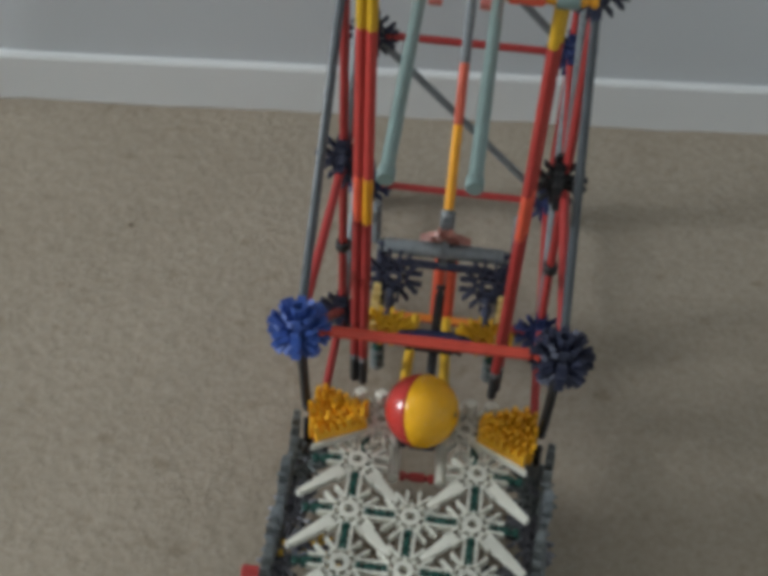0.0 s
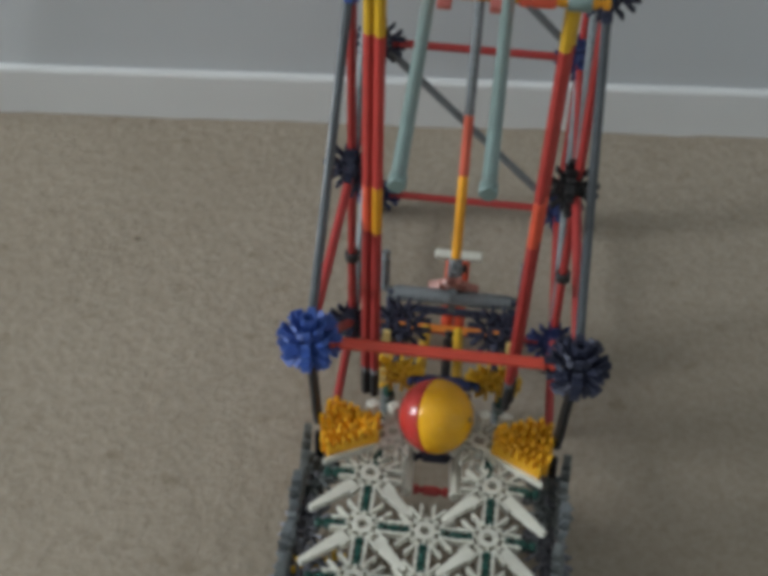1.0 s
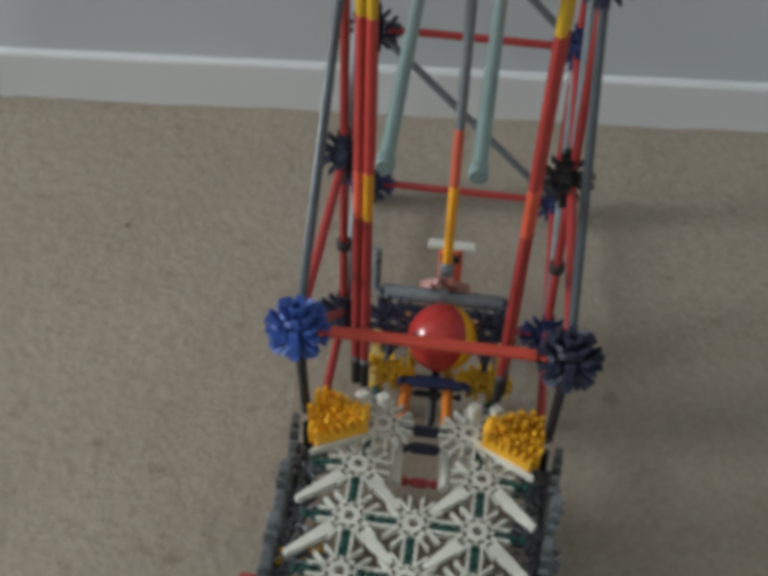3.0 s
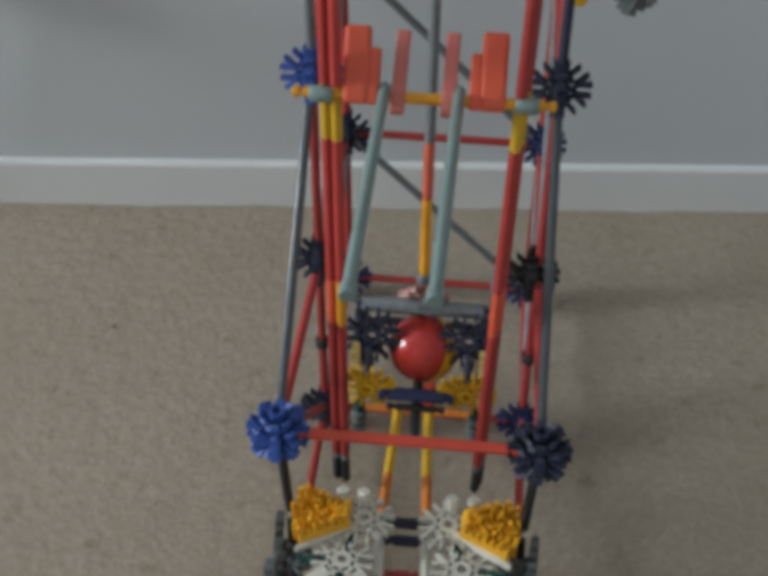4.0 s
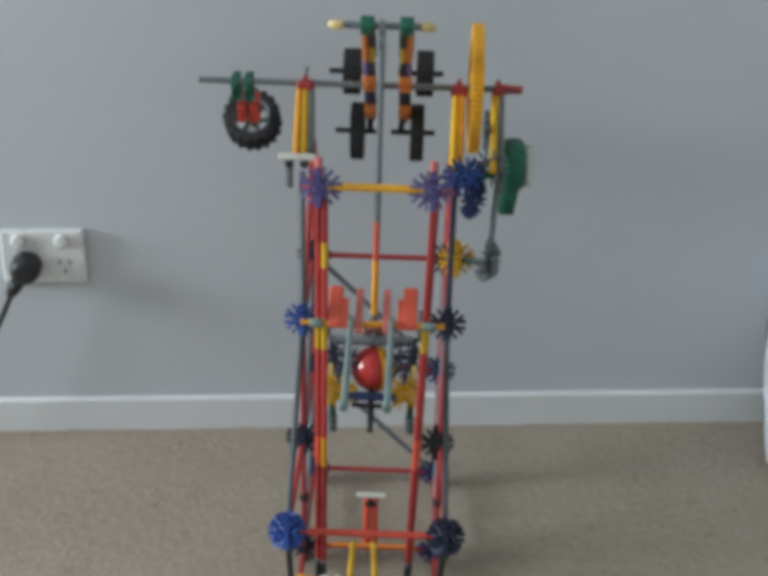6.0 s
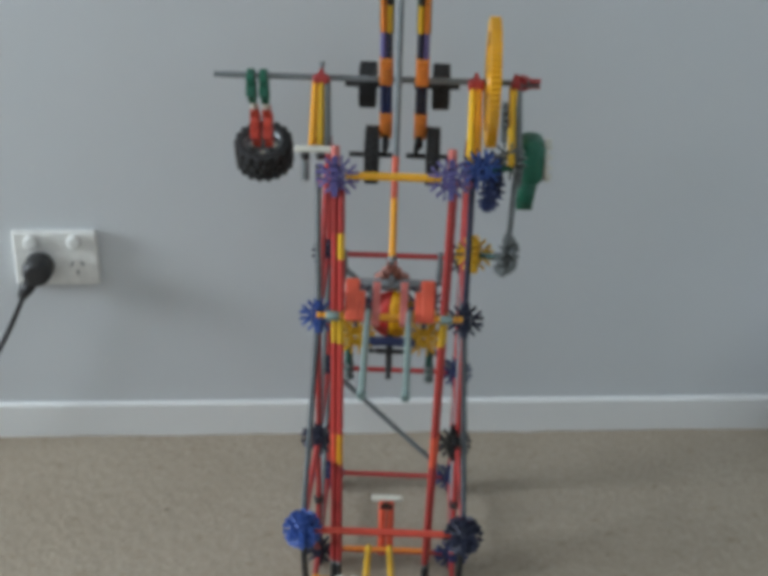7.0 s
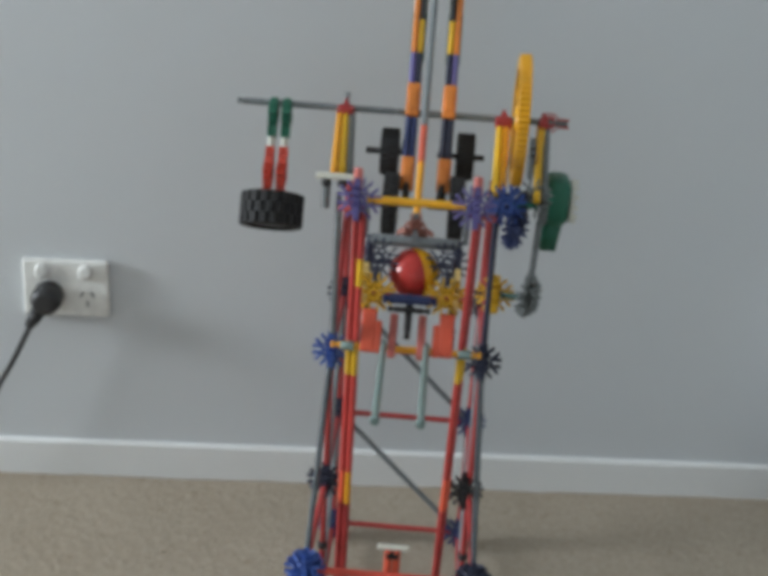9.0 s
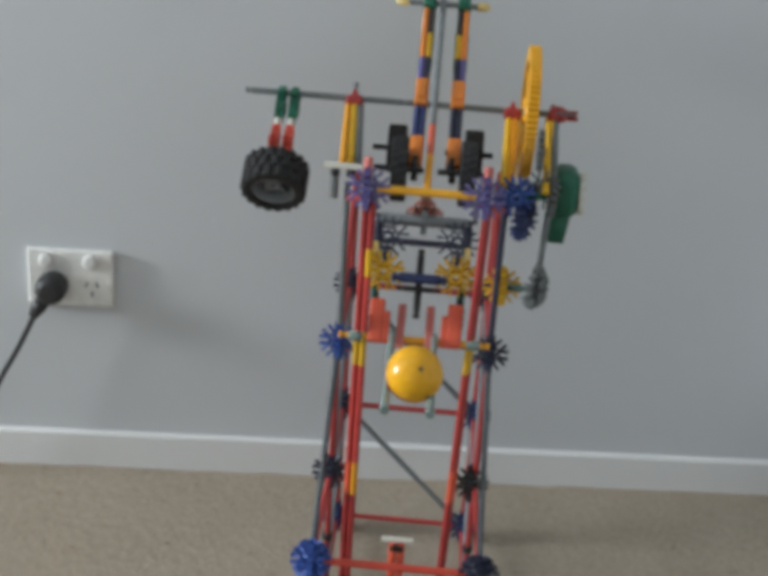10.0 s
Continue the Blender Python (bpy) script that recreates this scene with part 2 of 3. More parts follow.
def build_room():
    build_floor()
    slab("wall_north", (-1.04, 0.0565, 1.2), (4.72, 0.10, 2.5), WALLPAINT, "plain pale grey painted plaster wall", "wall")
    # East and south walls and ceiling: unseen, added to bounce the window light.
    slab("wall_east", (1.25, -1.7, 1.2), (0.10, 3.4, 2.5), WALLPAINT, "plain pale grey painted plaster wall", "wall")
    slab("wall_south", (-1.04, -3.45, 1.2), (4.72, 0.10, 2.5), WALLPAINT, "plain pale grey painted plaster wall", "wall")
    for c, s in (((-3.45, -1.7, 0.41), (0.10, 3.4, 0.86)), ((-3.45, -1.7, 2.02), (0.10, 3.4, 0.84)),
                 ((-3.45, -0.065, 1.22), (0.10, 0.15, 0.76)), ((-3.45, -2.10, 1.22), (0.10, 2.60, 0.76))):
        slab("wall_west", c, s, WALLPAINT, "plain pale grey painted wall round a window", "wall")
    slab("ceiling", (-1.04, -1.7, 2.43), (4.76, 3.6, 0.06), CEILPAINT, "flat white painted ceiling", "ceiling")
    # skirting board with a rounded top lip
    bm = bmesh.new()
    prof = [(0.014, -0.004), (0.0, -0.004), (0.0, 0.0415), (0.0006, 0.044), (0.0022, 0.0457), (0.0045, 0.0465), (0.014, 0.0465)]
    rows = [[bm.verts.new((x, y, z)) for y, z in prof] for x in (-3.4, 1.201)]
    for k in range(len(prof)):
        j = (k + 1) % len(prof)
        bm.faces.new((rows[0][k], rows[0][j], rows[1][j], rows[1][k]))
    bm.faces.new(rows[0][::-1])
    bm.faces.new(rows[1])
    ob = link("baseboard", bm, TRIMPAINT, None, "", ROOM)
    tagged(ob, "low white painted skirting board along the wall", "baseboard", kind="structure")


build_room()


def build_outlet():
    o = empty("power_outlet", "white double wall socket with two round switches", "power outlet", ROOM @ pose(-0.4150, 0.0060, 0.256))
    bm = bmesh.new()
    box(bm, (0, -0.0045, 0), (0.101, 0.010, 0.0715), None, 0.003)
    link("plate", bm, OUTLETW, o)
    for x in (-0.027, 0.024):
        bm = bmesh.new()
        lathe(bm, [(0.0092, -0.002), (0.0092, 0.003), (0.0080, 0.0046), (0.0045, 0.0050)], 24)
        link("switch", bm, OUTLETW, o, "small round white switch", pose(x, -0.0095, 0.0225, 84))
        # pin slots are solid blocks; the shade inside them is put into the colour
        for dx, dz, a in ((-0.0062, -0.0045, 30), (0.0062, -0.0045, -30), (0, -0.0165, 0)):
            bm = bmesh.new()
            box(bm, (0, 0, 0), (0.0022, 0.003, 0.0065), pose(x + dx + 0.001, -0.0085, dz - 0.002, 0, a, 0))
            link("slot", bm, SLATE, o, "pin slot with its inner shade coloured dark grey")
    p = empty("power_plug", "black round mains plug pushed into the wall socket", "plug", ROOM @ pose(-0.4345, -0.0035, 0.2490))
    bm = bmesh.new()
    lathe(bm, [(0.0165, 0.0), (0.0178, 0.003), (0.0178, 0.022), (0.0155, 0.029), (0.010, 0.032)], 28)
    link("body", bm, BLACK, p, "", pose(0, -0.0005, 0, 90))
    bm = bmesh.new()
    lathe(bm, [(0.0085, 0), (0.0085, 0.012), (0.006, 0.024), (0.0045, 0.026)], 16)
    link("strain_relief", bm, BLACK, p, "", pose(-0.009, -0.018, -0.0145, 0, 212, 0))
    cu = bpy.data.curves.new("cord", "CURVE")
    cu.dimensions, cu.bevel_depth, cu.bevel_resolution = "3D", 0.0034, 4
    sp = cu.splines.new("BEZIER")
    pts = [(-0.020, -0.018, -0.034), (-0.052, -0.019, -0.098), (-0.115, -0.025, -0.192), (-0.22, -0.04, -0.214)]
    sp.bezier_points.add(len(pts) - 1)
    for bp, c in zip(sp.bezier_points, pts):
        bp.co, bp.handle_left_type, bp.handle_right_type = c, "AUTO", "AUTO"
    ob = new("cord", cu)
    cu.materials.append(BLACK)
    ob.parent = p


build_outlet()


def build_cushion():
    """The rounded corner of a white cushion that leans on the wall."""
    bm = bmesh.new()
    bmesh.ops.create_grid(bm, x_segments=36, y_segments=36, size=1.0)
    for v in bm.verts:
        x, y = v.co.x, v.co.y
        edge = max(0.0, 1 - x ** 6) ** 0.6 * max(0.0, 1 - y ** 6) ** 0.6
        v.co = Vector((0.20 * x * (1 - 0.06 * y * y), 0.16 * y * (1 - 0.06 * x * x), 0.05 * edge + 0.006 * noise.noise((x * 2.5, y * 2.5, 1))))
    top = list(bm.faces)
    dup = bmesh.ops.duplicate(bm, geom=list(bm.verts) + list(bm.edges) + top)
    for g in dup["geom"]:
        if isinstance(g, bmesh.types.BMVert):
            g.co.z = -g.co.z
    bmesh.ops.remove_doubles(bm, verts=bm.verts, dist=0.002)
    bmesh.ops.recalc_face_normals(bm, faces=bm.faces)
    for f in bm.faces:
        f.smooth = True
    ob = link("cushion", bm, CLOTH, None, "", ROOM @ pose(0.686, -0.065, 0.150, 74, 0, 0))
    tagged(ob, "white cloth cushion leaning against the wall", "cushion")


build_cushion()

# ---- the toy ball lift: fixed tower ----
H, REAR = 0.0746, 0.149
L0, L1, L2, L3 = 0.019, 0.168, 0.317, 0.466
RX, RY = 0.0455, -0.100       # rails in front of the tower
AX, AZ = 0.108, 0.535         # the axle on top: y and z


def build_tower():
    T = empty("ball_lift_tower", "tall construction-toy ball lift of red and grey rods with star connectors", "toy tower")
    for s in (-1, 1):
        x = s * H
        # rear posts and connectors
        for z in (L0, L1, L2):
            cross_con((x, REAR, z), NAVY2 if z == L0 or (s > 0 and z == L1) else NAVY, T)
        for a, b in ((L0, L1), (L1, L2), (L2, L3)):
            rod((x, REAR, a), (x, REAR, b), RED, T, name="post")
        # front posts
        for z, mat in ((L0, NAVY2 if s > 0 else NAVY), (L1, BLACK if s > 0 else NAVY), (L2, NAVY if s > 0 else BLUE)):
            cross_con((0.070 if s > 0 and z == L1 else x, 0, z), mat, T)
        for a, b in ((L0, L1), (L1, L2)):
            rod((x, 0, a), (x, 0, b), RED, T, name="post")
        rod((x, 0, L2), (x, 0, 0.492), NAVY if s > 0 else GREY, T)
        # side rods, front to rear, and slanting braces
        for z in (L0, L1, L2):
            rod((x, 0, z), (x, REAR, z), RED, T)
        rod((x, 0, L1), (x, REAR, L2), GREY, T)
        rod((x, 0, L2), (x, REAR, L3), RED, T)
        rod((x, 0, L0), (x, REAR, L1), GREY, T)
        # forward bracket with a long grey strut
        f = (s * 0.078, -0.152, 0.163)
        rod((x, 0, L1), f, RED, T)
        rod((x, 0, L2), f, STRUT, T, 0.0095, 0.0029, name="strut")
        rod((x, 0, L0), (x, -REAR, L0), RED, T)
        rod((x, 0, L0), f, RED, T)
        rod(f, (s * 0.0740, -0.152, 0.080), BLACK, T, 0.008)
        rod((s * 0.0740, -0.152, 0.080), (x, -0.153, 0.003), BLACK, T, 0.003)
        for k, n in enumerate(((1, 0, 0), (0, -1, 0), (1, -1, 0), (1, 1, 0))):
            con(f, BLUE if s < 0 else NAVY, T, n)
        # twin rails for the carriage with coloured joints
        for dx, dy in ((0, 0), (-0.0060, 0.002) if s < 0 else (0.0022, 0.0062)):
            for a, b, mat in ((0.058, 0.080, BLACK), (0.080, 0.084, GREY), (0.084, 0.205, RED), (0.205, 0.240, (AMBER if dx == 0 else BRIGHT) if s < 0 else BRIGHT), (0.240, 0.342, RAILRED),
                              (0.342, 0.376, YELLOW), (0.376, 0.430, RAILRED if s < 0 else RED), (0.430, 0.456, RED if s > 0 else (YELLOW if dx == 0 else RAILRED)), (0.456, 0.500, RED)):
                la, lb = ((a - 0.2) * 0.024, (b - 0.2) * 0.024) if s > 0 else (0, 0)
                rod((s * RX + dx + la, RY + dy, a), (s * RX + dx + lb, RY + dy, b), mat, T, 0.0, 0.0031, True, "rail")
        px = s * 0.0515
        con((px, RY, 0.512), PURPLE, T, (1, 0, 0))
        con((px - s * 0.002, RY, 0.511), PURPLE, T, (0, -1, 0))
        rod((px, RY, 0.520), (px, RY + 0.004, 0.538), PINK, T, 0.0, 0.0040, True, "stub")
        rod((s * RX, RY, 0.506), (x, 0, L2 + 0.149), RED, T)
        # collars on the front posts
        for z in (0.088,):
            bm = bmesh.new()
            lathe(bm, [(0.0048, -0.004), (0.0055, -0.003), (0.0055, 0.003), (0.0048, 0.004)], 12)
            link("collar", bm, BLACK, T, "", pose(x, 0, z))
    for z in (L0, L1, L2):
        rod((-H, REAR, z), (H, REAR, z), RED, T, name="crossbar")
    rod((-H, REAR, L1), (H, REAR, L0), GREY, T, name="diagonal_brace")
    rod((-H, REAR, L2), (H, REAR, L1), GREY, T, name="diagonal_brace")
    rod((-0.078, -0.152, 0.163), (0.078, -0.152, 0.163), FRONT, T, 0.012, 0.0037, name="front_bar")
    rod((-0.0515, RY, 0.512), (0.0515, RY, 0.512), FANYEL, T, 0.009, 0.0036, name="crossbar")

    # top: axle supports
    for x, mats in ((-0.080, (AMBER, YELLOW, SLATE)), (0.078, (YELLOW, AMBER)), (0.118, (YELLOW, SLATE))):
        con((x, AX, AZ), RED, T, (1, 0, 0), (0, 0, -1), (7, 0, 1))
        for k, dx in enumerate((-0.0072, 0.0, 0.0072) if x < 0 else (-0.0037, 0.0037)):
            rod((x + dx + (0.006 if x < 0 else -0.003), 0.004 + 0.004 * k, 0.495 - 0.012 * (x > 0)), (x + dx * 0.8, AX, AZ - 0.002), mats[k % len(mats)], T, 0.004, 0.0037, name="support")
        bm = bmesh.new()
        w = 0.010 if x > 0.1 else 0.017
        box(bm, (x, AX - 0.004, AZ - 0.002), (w, 0.014, 0.012), None, 0.003)
        link("bracket", bm, RED, T, "red plastic bracket on the axle")
        rod((x, REAR, L3), (x, AX, AZ), mats[0], T, 0.009)
    rod((-0.080, AX, AZ), (-0.080, AX + 0.006, AZ + 0.018), GREY, T, 0.003)
    bm = bmesh.new()
    box(bm, (-0.0795, 0.0, 0.4975), (0.036, 0.010, 0.0045), None, 0.001)
    link("strip", bm, WHITE, T, "small white plastic strip")
    rod((-0.087, -0.003, 0.497), (-0.087, -0.003, 0.466), GREY, T, 0.001, 0.0038, True)
    for x in (-0.087, -0.072):
        bm = bmesh.new()
        lathe(bm, [(0.004, -0.0035), (0.0046, -0.0028), (0.0046, 0.0028), (0.004, 0.0035)], 12)
        link("collar", bm, BLACK, T, "", pose(x, -0.004, 0.493))

    # drive side: star connectors, spacer rods, motor
    for at, mat, n in (((0.083, 0.0, 0.481), BLUE, (0.25, -1, 0)), ((0.082, 0.008, 0.481), NAVY2, (0, -1, 0)), ((0.094, 0.006, 0.456), NAVY2, (0.75, -0.65, 0)),
                       ((0.100, 0.02, 0.470), NAVY, (1, 0, 0)), ((0.108, 0.02, 0.484), SLATE, (0, -1, 0)), ((0.120, 0.02, 0.478), SLATE, (1, 0, 0)),
                       ((0.104, 0.03, 0.520), SLATE, (1, 0, 0)), ((0.082, 0.030, 0.378), YELLOW, (0, -1, 0)), ((0.082, 0.030, 0.378), YELLOW, (1, 0, 0)),
                       ((0.113, 0.005, 0.387), SLATE, (0.75, -0.65, 0)), ((0.116, 0.008, 0.392), SLATE, (1, 0.25, 0))):
        con(at, mat, T, n)
    rod((0.113, 0.005, 0.387), (0.118, 0.02, 0.478), GREY, T, 0.009)
    rod((0.082, 0.030, 0.378), (0.113, 0.005, 0.387), DGREEN, T, 0.008)
    rod((0.082, 0.0, 0.481), (0.120, 0.02, 0.478), GREEN, T, 0.008)
    rod((0.082, 0.030, 0.378), (H, REAR, L2), NAVY, T, 0.009)
    rod((0.118, 0.02, 0.478), (0.118, AX, AZ), YELLOW, T, 0.008, 0.0038)
    motor = link("motor", motor_bm(), GREEN, T, "rounded dark green plastic motor housing", pose(0.135, 0.065, 0.463, 0, 0, 0))
    bm = bmesh.new()
    lathe(bm, [(0.020, 0), (0.0205, 0.001), (0.0205, 0.003), (0.019, 0.004)], 28)
    link("back_cover", bm, WHITE, motor, "white ribbed cover of the motor", pose(0.0125, 0, 0.006, 0, 90, 0))
    for k in range(12):
        a = 2 * math.pi * k / 12
        bm = bmesh.new()
        box(bm, (0.0175, 0.020 * math.cos(a), 0.006 + 0.020 * math.sin(a)), (0.005, 0.003, 0.003))
        link("rib", bm, WHITE, motor)
    rod((0.100, 0.075, 0.466), (0.132, 0.075, 0.466), GREY, T, 0.0)

    # ramp at the delivery level: hinge bar, stops, paddles and two long rods
    zb, yb = 0.372, -0.101
    rod((-0.068, yb, zb), (0.068, yb, zb), AMBER, T, 0.0, 0.0031)
    rod((-0.047, yb + 0.006, zb - 0.005), (0.047, yb + 0.006, zb - 0.005), RED, T, 0.0, 0.0024)
    for s in (-1, 1):
        bm = bmesh.new()
        lathe(bm, [(0.0038, -0.006), (0.0044, -0.005), (0.0044, 0.005), (0.0038, 0.006)], 14)
        link("spacer", bm, LIGHT, T, "", pose(s * 0.053, yb - 0.001, zb, 0, 90, 0))
        bm = bmesh.new()
        box(bm, (s * 0.0352, 0, 0.0140), (0.0136, 0.009, 0.040), None, 0.0022)
        box(bm, (s * 0.0262, 0.001, 0.0085), (0.0060, 0.010, 0.029), None, 0.0014)
        link("paddle", bm, BRIGHT, T, "orange-red plastic guide paddle", pose(0, yb + 0.001, zb + 0.001, -33, 0, 0))
        bm = bmesh.new()
        box(bm, (s * 0.0130, 0, 0.0150), (0.0072, 0.0052, 0.0480), None, 0.0010)
        link("finger", bm, PINK, T, "pale red plastic finger", pose(0, yb - 0.002, zb + 0.001, -62, 0, 0))
        rod((s * 0.0192 - 0.001, yb + 0.004, zb + 0.004), (s * 0.0178, -0.272, zb + 0.019), LIGHT, T, 0.0, 0.0031)
        bm = bmesh.new()
        lathe(bm, [(0.0032, -0.0035), (0.0038, -0.0028), (0.0038, 0.0028), (0.0032, 0.0035)], 14)
        link("end_cap", bm, LIGHT, T, "", pose(s * 0.0178, -0.270, zb + 0.019, 90, 0, 0))

    # guide post with a white cap, low in the tower
    for dx in (-0.0045, 0.0045):
        rod((dx, 0.006, 0.010), (dx, 0.026, 0.072), BRIGHT, T, 0.0, 0.0042, True, "guide_rod")
    bm = bmesh.new()
    box(bm, (0, 0.026, 0.0735), (0.034, 0.008, 0.0035), None, 0.001)
    link("strip", bm, WHITE, T, "small white plastic strip")
    bm = bmesh.new()
    box(bm, (0, 0.022, 0.066), (0.014, 0.008, 0.006), None, 0.001)
    link("collar", bm, BLACK, T)
    rod((-0.052, 0.0, 0.0215), (0.052, 0.0, 0.0215), ORANGE, T, 0.0)
    rod((-0.074, 0.0, L0 + 0.001), (0.074, 0.0, L0 + 0.001), RED, T, 0.010)


def motor_bm():
    bm = bmesh.new()
    box(bm, (0, 0, 0.008), (0.026, 0.046, 0.046), None, 0.009)
    for v in box(bm, (-0.003, 0.0, -0.026), (0.021, 0.034, 0.034)):
        if v.co.z < -0.03:
            v.co = Vector((v.co.x * 0.72 - 0.002, v.co.y * 0.8, v.co.z))
    for f in bm.faces:
        f.smooth = True
    return bm


build_tower()


def build_base():
    """The loading platform at the foot: white star connectors on a box of dark grey ones."""
    B = empty("loading_platform", "low loading platform with a lattice of white star connectors", "toy platform")
    g, z = 0.0373, 0.079
    for j, y in enumerate((-0.182, -0.2195, -0.257, -0.294, -0.3315)):
        for i in (-1, 0, 1):
            if i == 0 and j == 0:
                continue
            con((i * g, y, z), WHITE, B, (0, 0, 1), (1, 0, 0))
            rod((i * g, y, z), (i * g, y - g, z), DGREEN, B, 0.009)
            if i < 1 and j > 0:
                rod((i * g, y, z), (i * g + g, y, z), DGREEN, B, 0.009)
        for s in (-1, 1):
            rod((s * g, y, z), (s * (2 * g), y, z - 0.002), DGREEN, B, 0.009)
            # white flat-ended links running outwards and inwards
            link_bar((s * g, y, z), (s * 0.0700, y - 0.030, z + 0.001), B)
            if j < 4:
                link_bar((s * g, y, z), (0, y - g, z), B, 0.013)
    for s in (-1, 1):
        con((s * 0.0270, -0.151, z + 0.003), WHITE, B, (0, 0, 1), (1, 0, 0))
        rod((s * 0.0300, -0.151, z), (s * 0.0373, -0.182, z), DGREEN, B, 0.007)
        for dx in (0.0, 0.0135):
            rod((s * (0.0285 + dx), -0.139, z), (s * (0.0285 + dx), -0.136, z + 0.014), WHITE, B, 0.0, 0.0042, True)
        # fan of stacked yellow half connectors
        for k in range(7):
            fan_blade(B, (s * 0.0270, -0.1545, z + 0.002), 180 * (s < 0) - s * (27 - 8.5 * k), k)
        link_bar((s * 0.029, -0.156, z + 0.004), (s * 0.067, -0.179, z + 0.004), B, 0.0, 0.0021)
        # side walls of dark grey connectors
        for j in range(6):
            y = -0.164 - 0.0345 * j
            for zz in (0.068, 0.043, 0.020):
                con((s * (0.0800 + random.uniform(-0.002, 0.002)), y + random.uniform(-0.003, 0.003), zz + random.uniform(-0.003, 0.002)), GREY if random.random() < 0.5 else SLATE, B, (1, random.uniform(-0.1, 0.1), random.uniform(-0.1, 0.1)))
                if zz > 0.05:
                    con((s * 0.0730, y - 0.014, zz - 0.006), SLATE if j == 0 else SMOKE, B, (s * 0.75, random.uniform(-0.3, 0.3), 1))
                    con((s * 0.0640, y - 0.004, zz - 0.014), SMOKE, B, (s * 0.3, 1, 0.6))
        for zz in (0.068, 0.043, 0.020):
            rod((s * 0.0800, -0.165, zz), (s * 0.0800, -0.372, zz), SLATE, B, 0.0)
        pts = [(0.0115, -0.0065, -0.012, 0.034), (0.0135, -0.0045, -0.085, 0.047), (0.0150, -0.003, -0.130, 0.059), (0.0152, 0.0, -0.184, 0.068)]
        for (xa, ca, ya, za), (xb, cb, yb, zb), mat in zip(pts, pts[1:], (YELLOW, ORANGE, WHITE)):
            rod((s * xa + ca, ya, za), (s * xb + cb, yb, zb), mat, B, 0.0, 0.0036, True, "track_rod")
    for y in (-0.205, -0.24, -0.275, -0.31):
        for i in (-1, 1):
            con((i * 0.030, y, 0.030), YELLOW if i < 0 else SLATE, B, (0, 0, 1))
    rod((-0.014, -0.180, z - 0.012), (0.014, -0.180, z - 0.012), RED, B, 0.003)
    for y in (-0.136, -0.150):
        rod((-0.014, y, z - 0.017), (0.014, y, z - 0.017), NAVY, B, 0.0, 0.0038)
    con((-0.057, -0.243, 0.062), YELLOW, B, (0.2, 0.2, 1), (1, 0, 0), HALF)
    # red knob on a rod at the side
    rod((-0.078, -0.256, 0.056), (-0.0965, -0.256, 0.056), RED, B, 0.0, 0.0046, True, "knob")


def fan_blade(parent, at, turn, k):
    """One notched blade of a fan of stacked half connectors, seen edge on."""
    bm = bmesh.new()
    x, top = 0.0095 + 0.0024 * (k % 2), []
    while x < 0.0440:
        hgt, lean = 0.0165 + random.uniform(-0.0032, 0.0022), random.uniform(-0.0004, 0.0022)
        top += [(x, 0.0105), (x + 0.0004 + lean, hgt), (x + 0.0028 + lean, hgt + random.uniform(-0.001, 0.001)), (x + 0.0034, 0.0105)]
        x += 0.0050
    outline = [(top[0][0], 0.0), (top[-1][0], 0.0)] + top[::-1]
    sides = [[bm.verts.new((px, w, pz)) for px, pz in outline] for w in (-0.0017, 0.0017)]
    bm.faces.new(sides[0])
    bm.faces.new(sides[1][::-1])
    for m in range(len(outline)):
        q = (m + 1) % len(outline)
        bm.faces.new((sides[0][q], sides[0][m], sides[1][m], sides[1][q]))
    bmesh.ops.recalc_face_normals(bm, faces=bm.faces)
    return link("fan_blade", bm, FANYEL, parent, "", pose(*at, 0, 0, turn))


def link_bar(a, b, parent, trim=0.012, w=0.0036):
    """A flat white bar that narrows to a blunt point."""
    a, b = Vector(a), Vector(b)
    d = (b - a)
    a = a + d.normalized() * trim
    ln = (b - a).length
    if trim > 0.0125:
        ln -= trim
    bm = bmesh.new()
    t = 0.0022
    outline = [(0, -w * 0.8), (ln * 0.25, -w), (ln * 0.80, -w * 0.62), (ln, -w * 0.42), (ln, w * 0.42), (ln * 0.80, w * 0.62), (ln * 0.25, w), (0, w * 0.8)]
    lo = [bm.verts.new((x, y, -t)) for x, y in outline]
    hi = [bm.verts.new((x, y, t)) for x, y in outline]
    bm.faces.new(lo[::-1])
    bm.faces.new(hi)
    for k in range(8):
        bm.faces.new((lo[k], lo[(k + 1) % 8], hi[(k + 1) % 8], hi[k]))
    m = Matrix.Translation(a) @ d.to_track_quat("X", "Z").to_matrix().to_4x4()
    return link("link_bar", bm, WHITE, parent, "", m)


build_base()


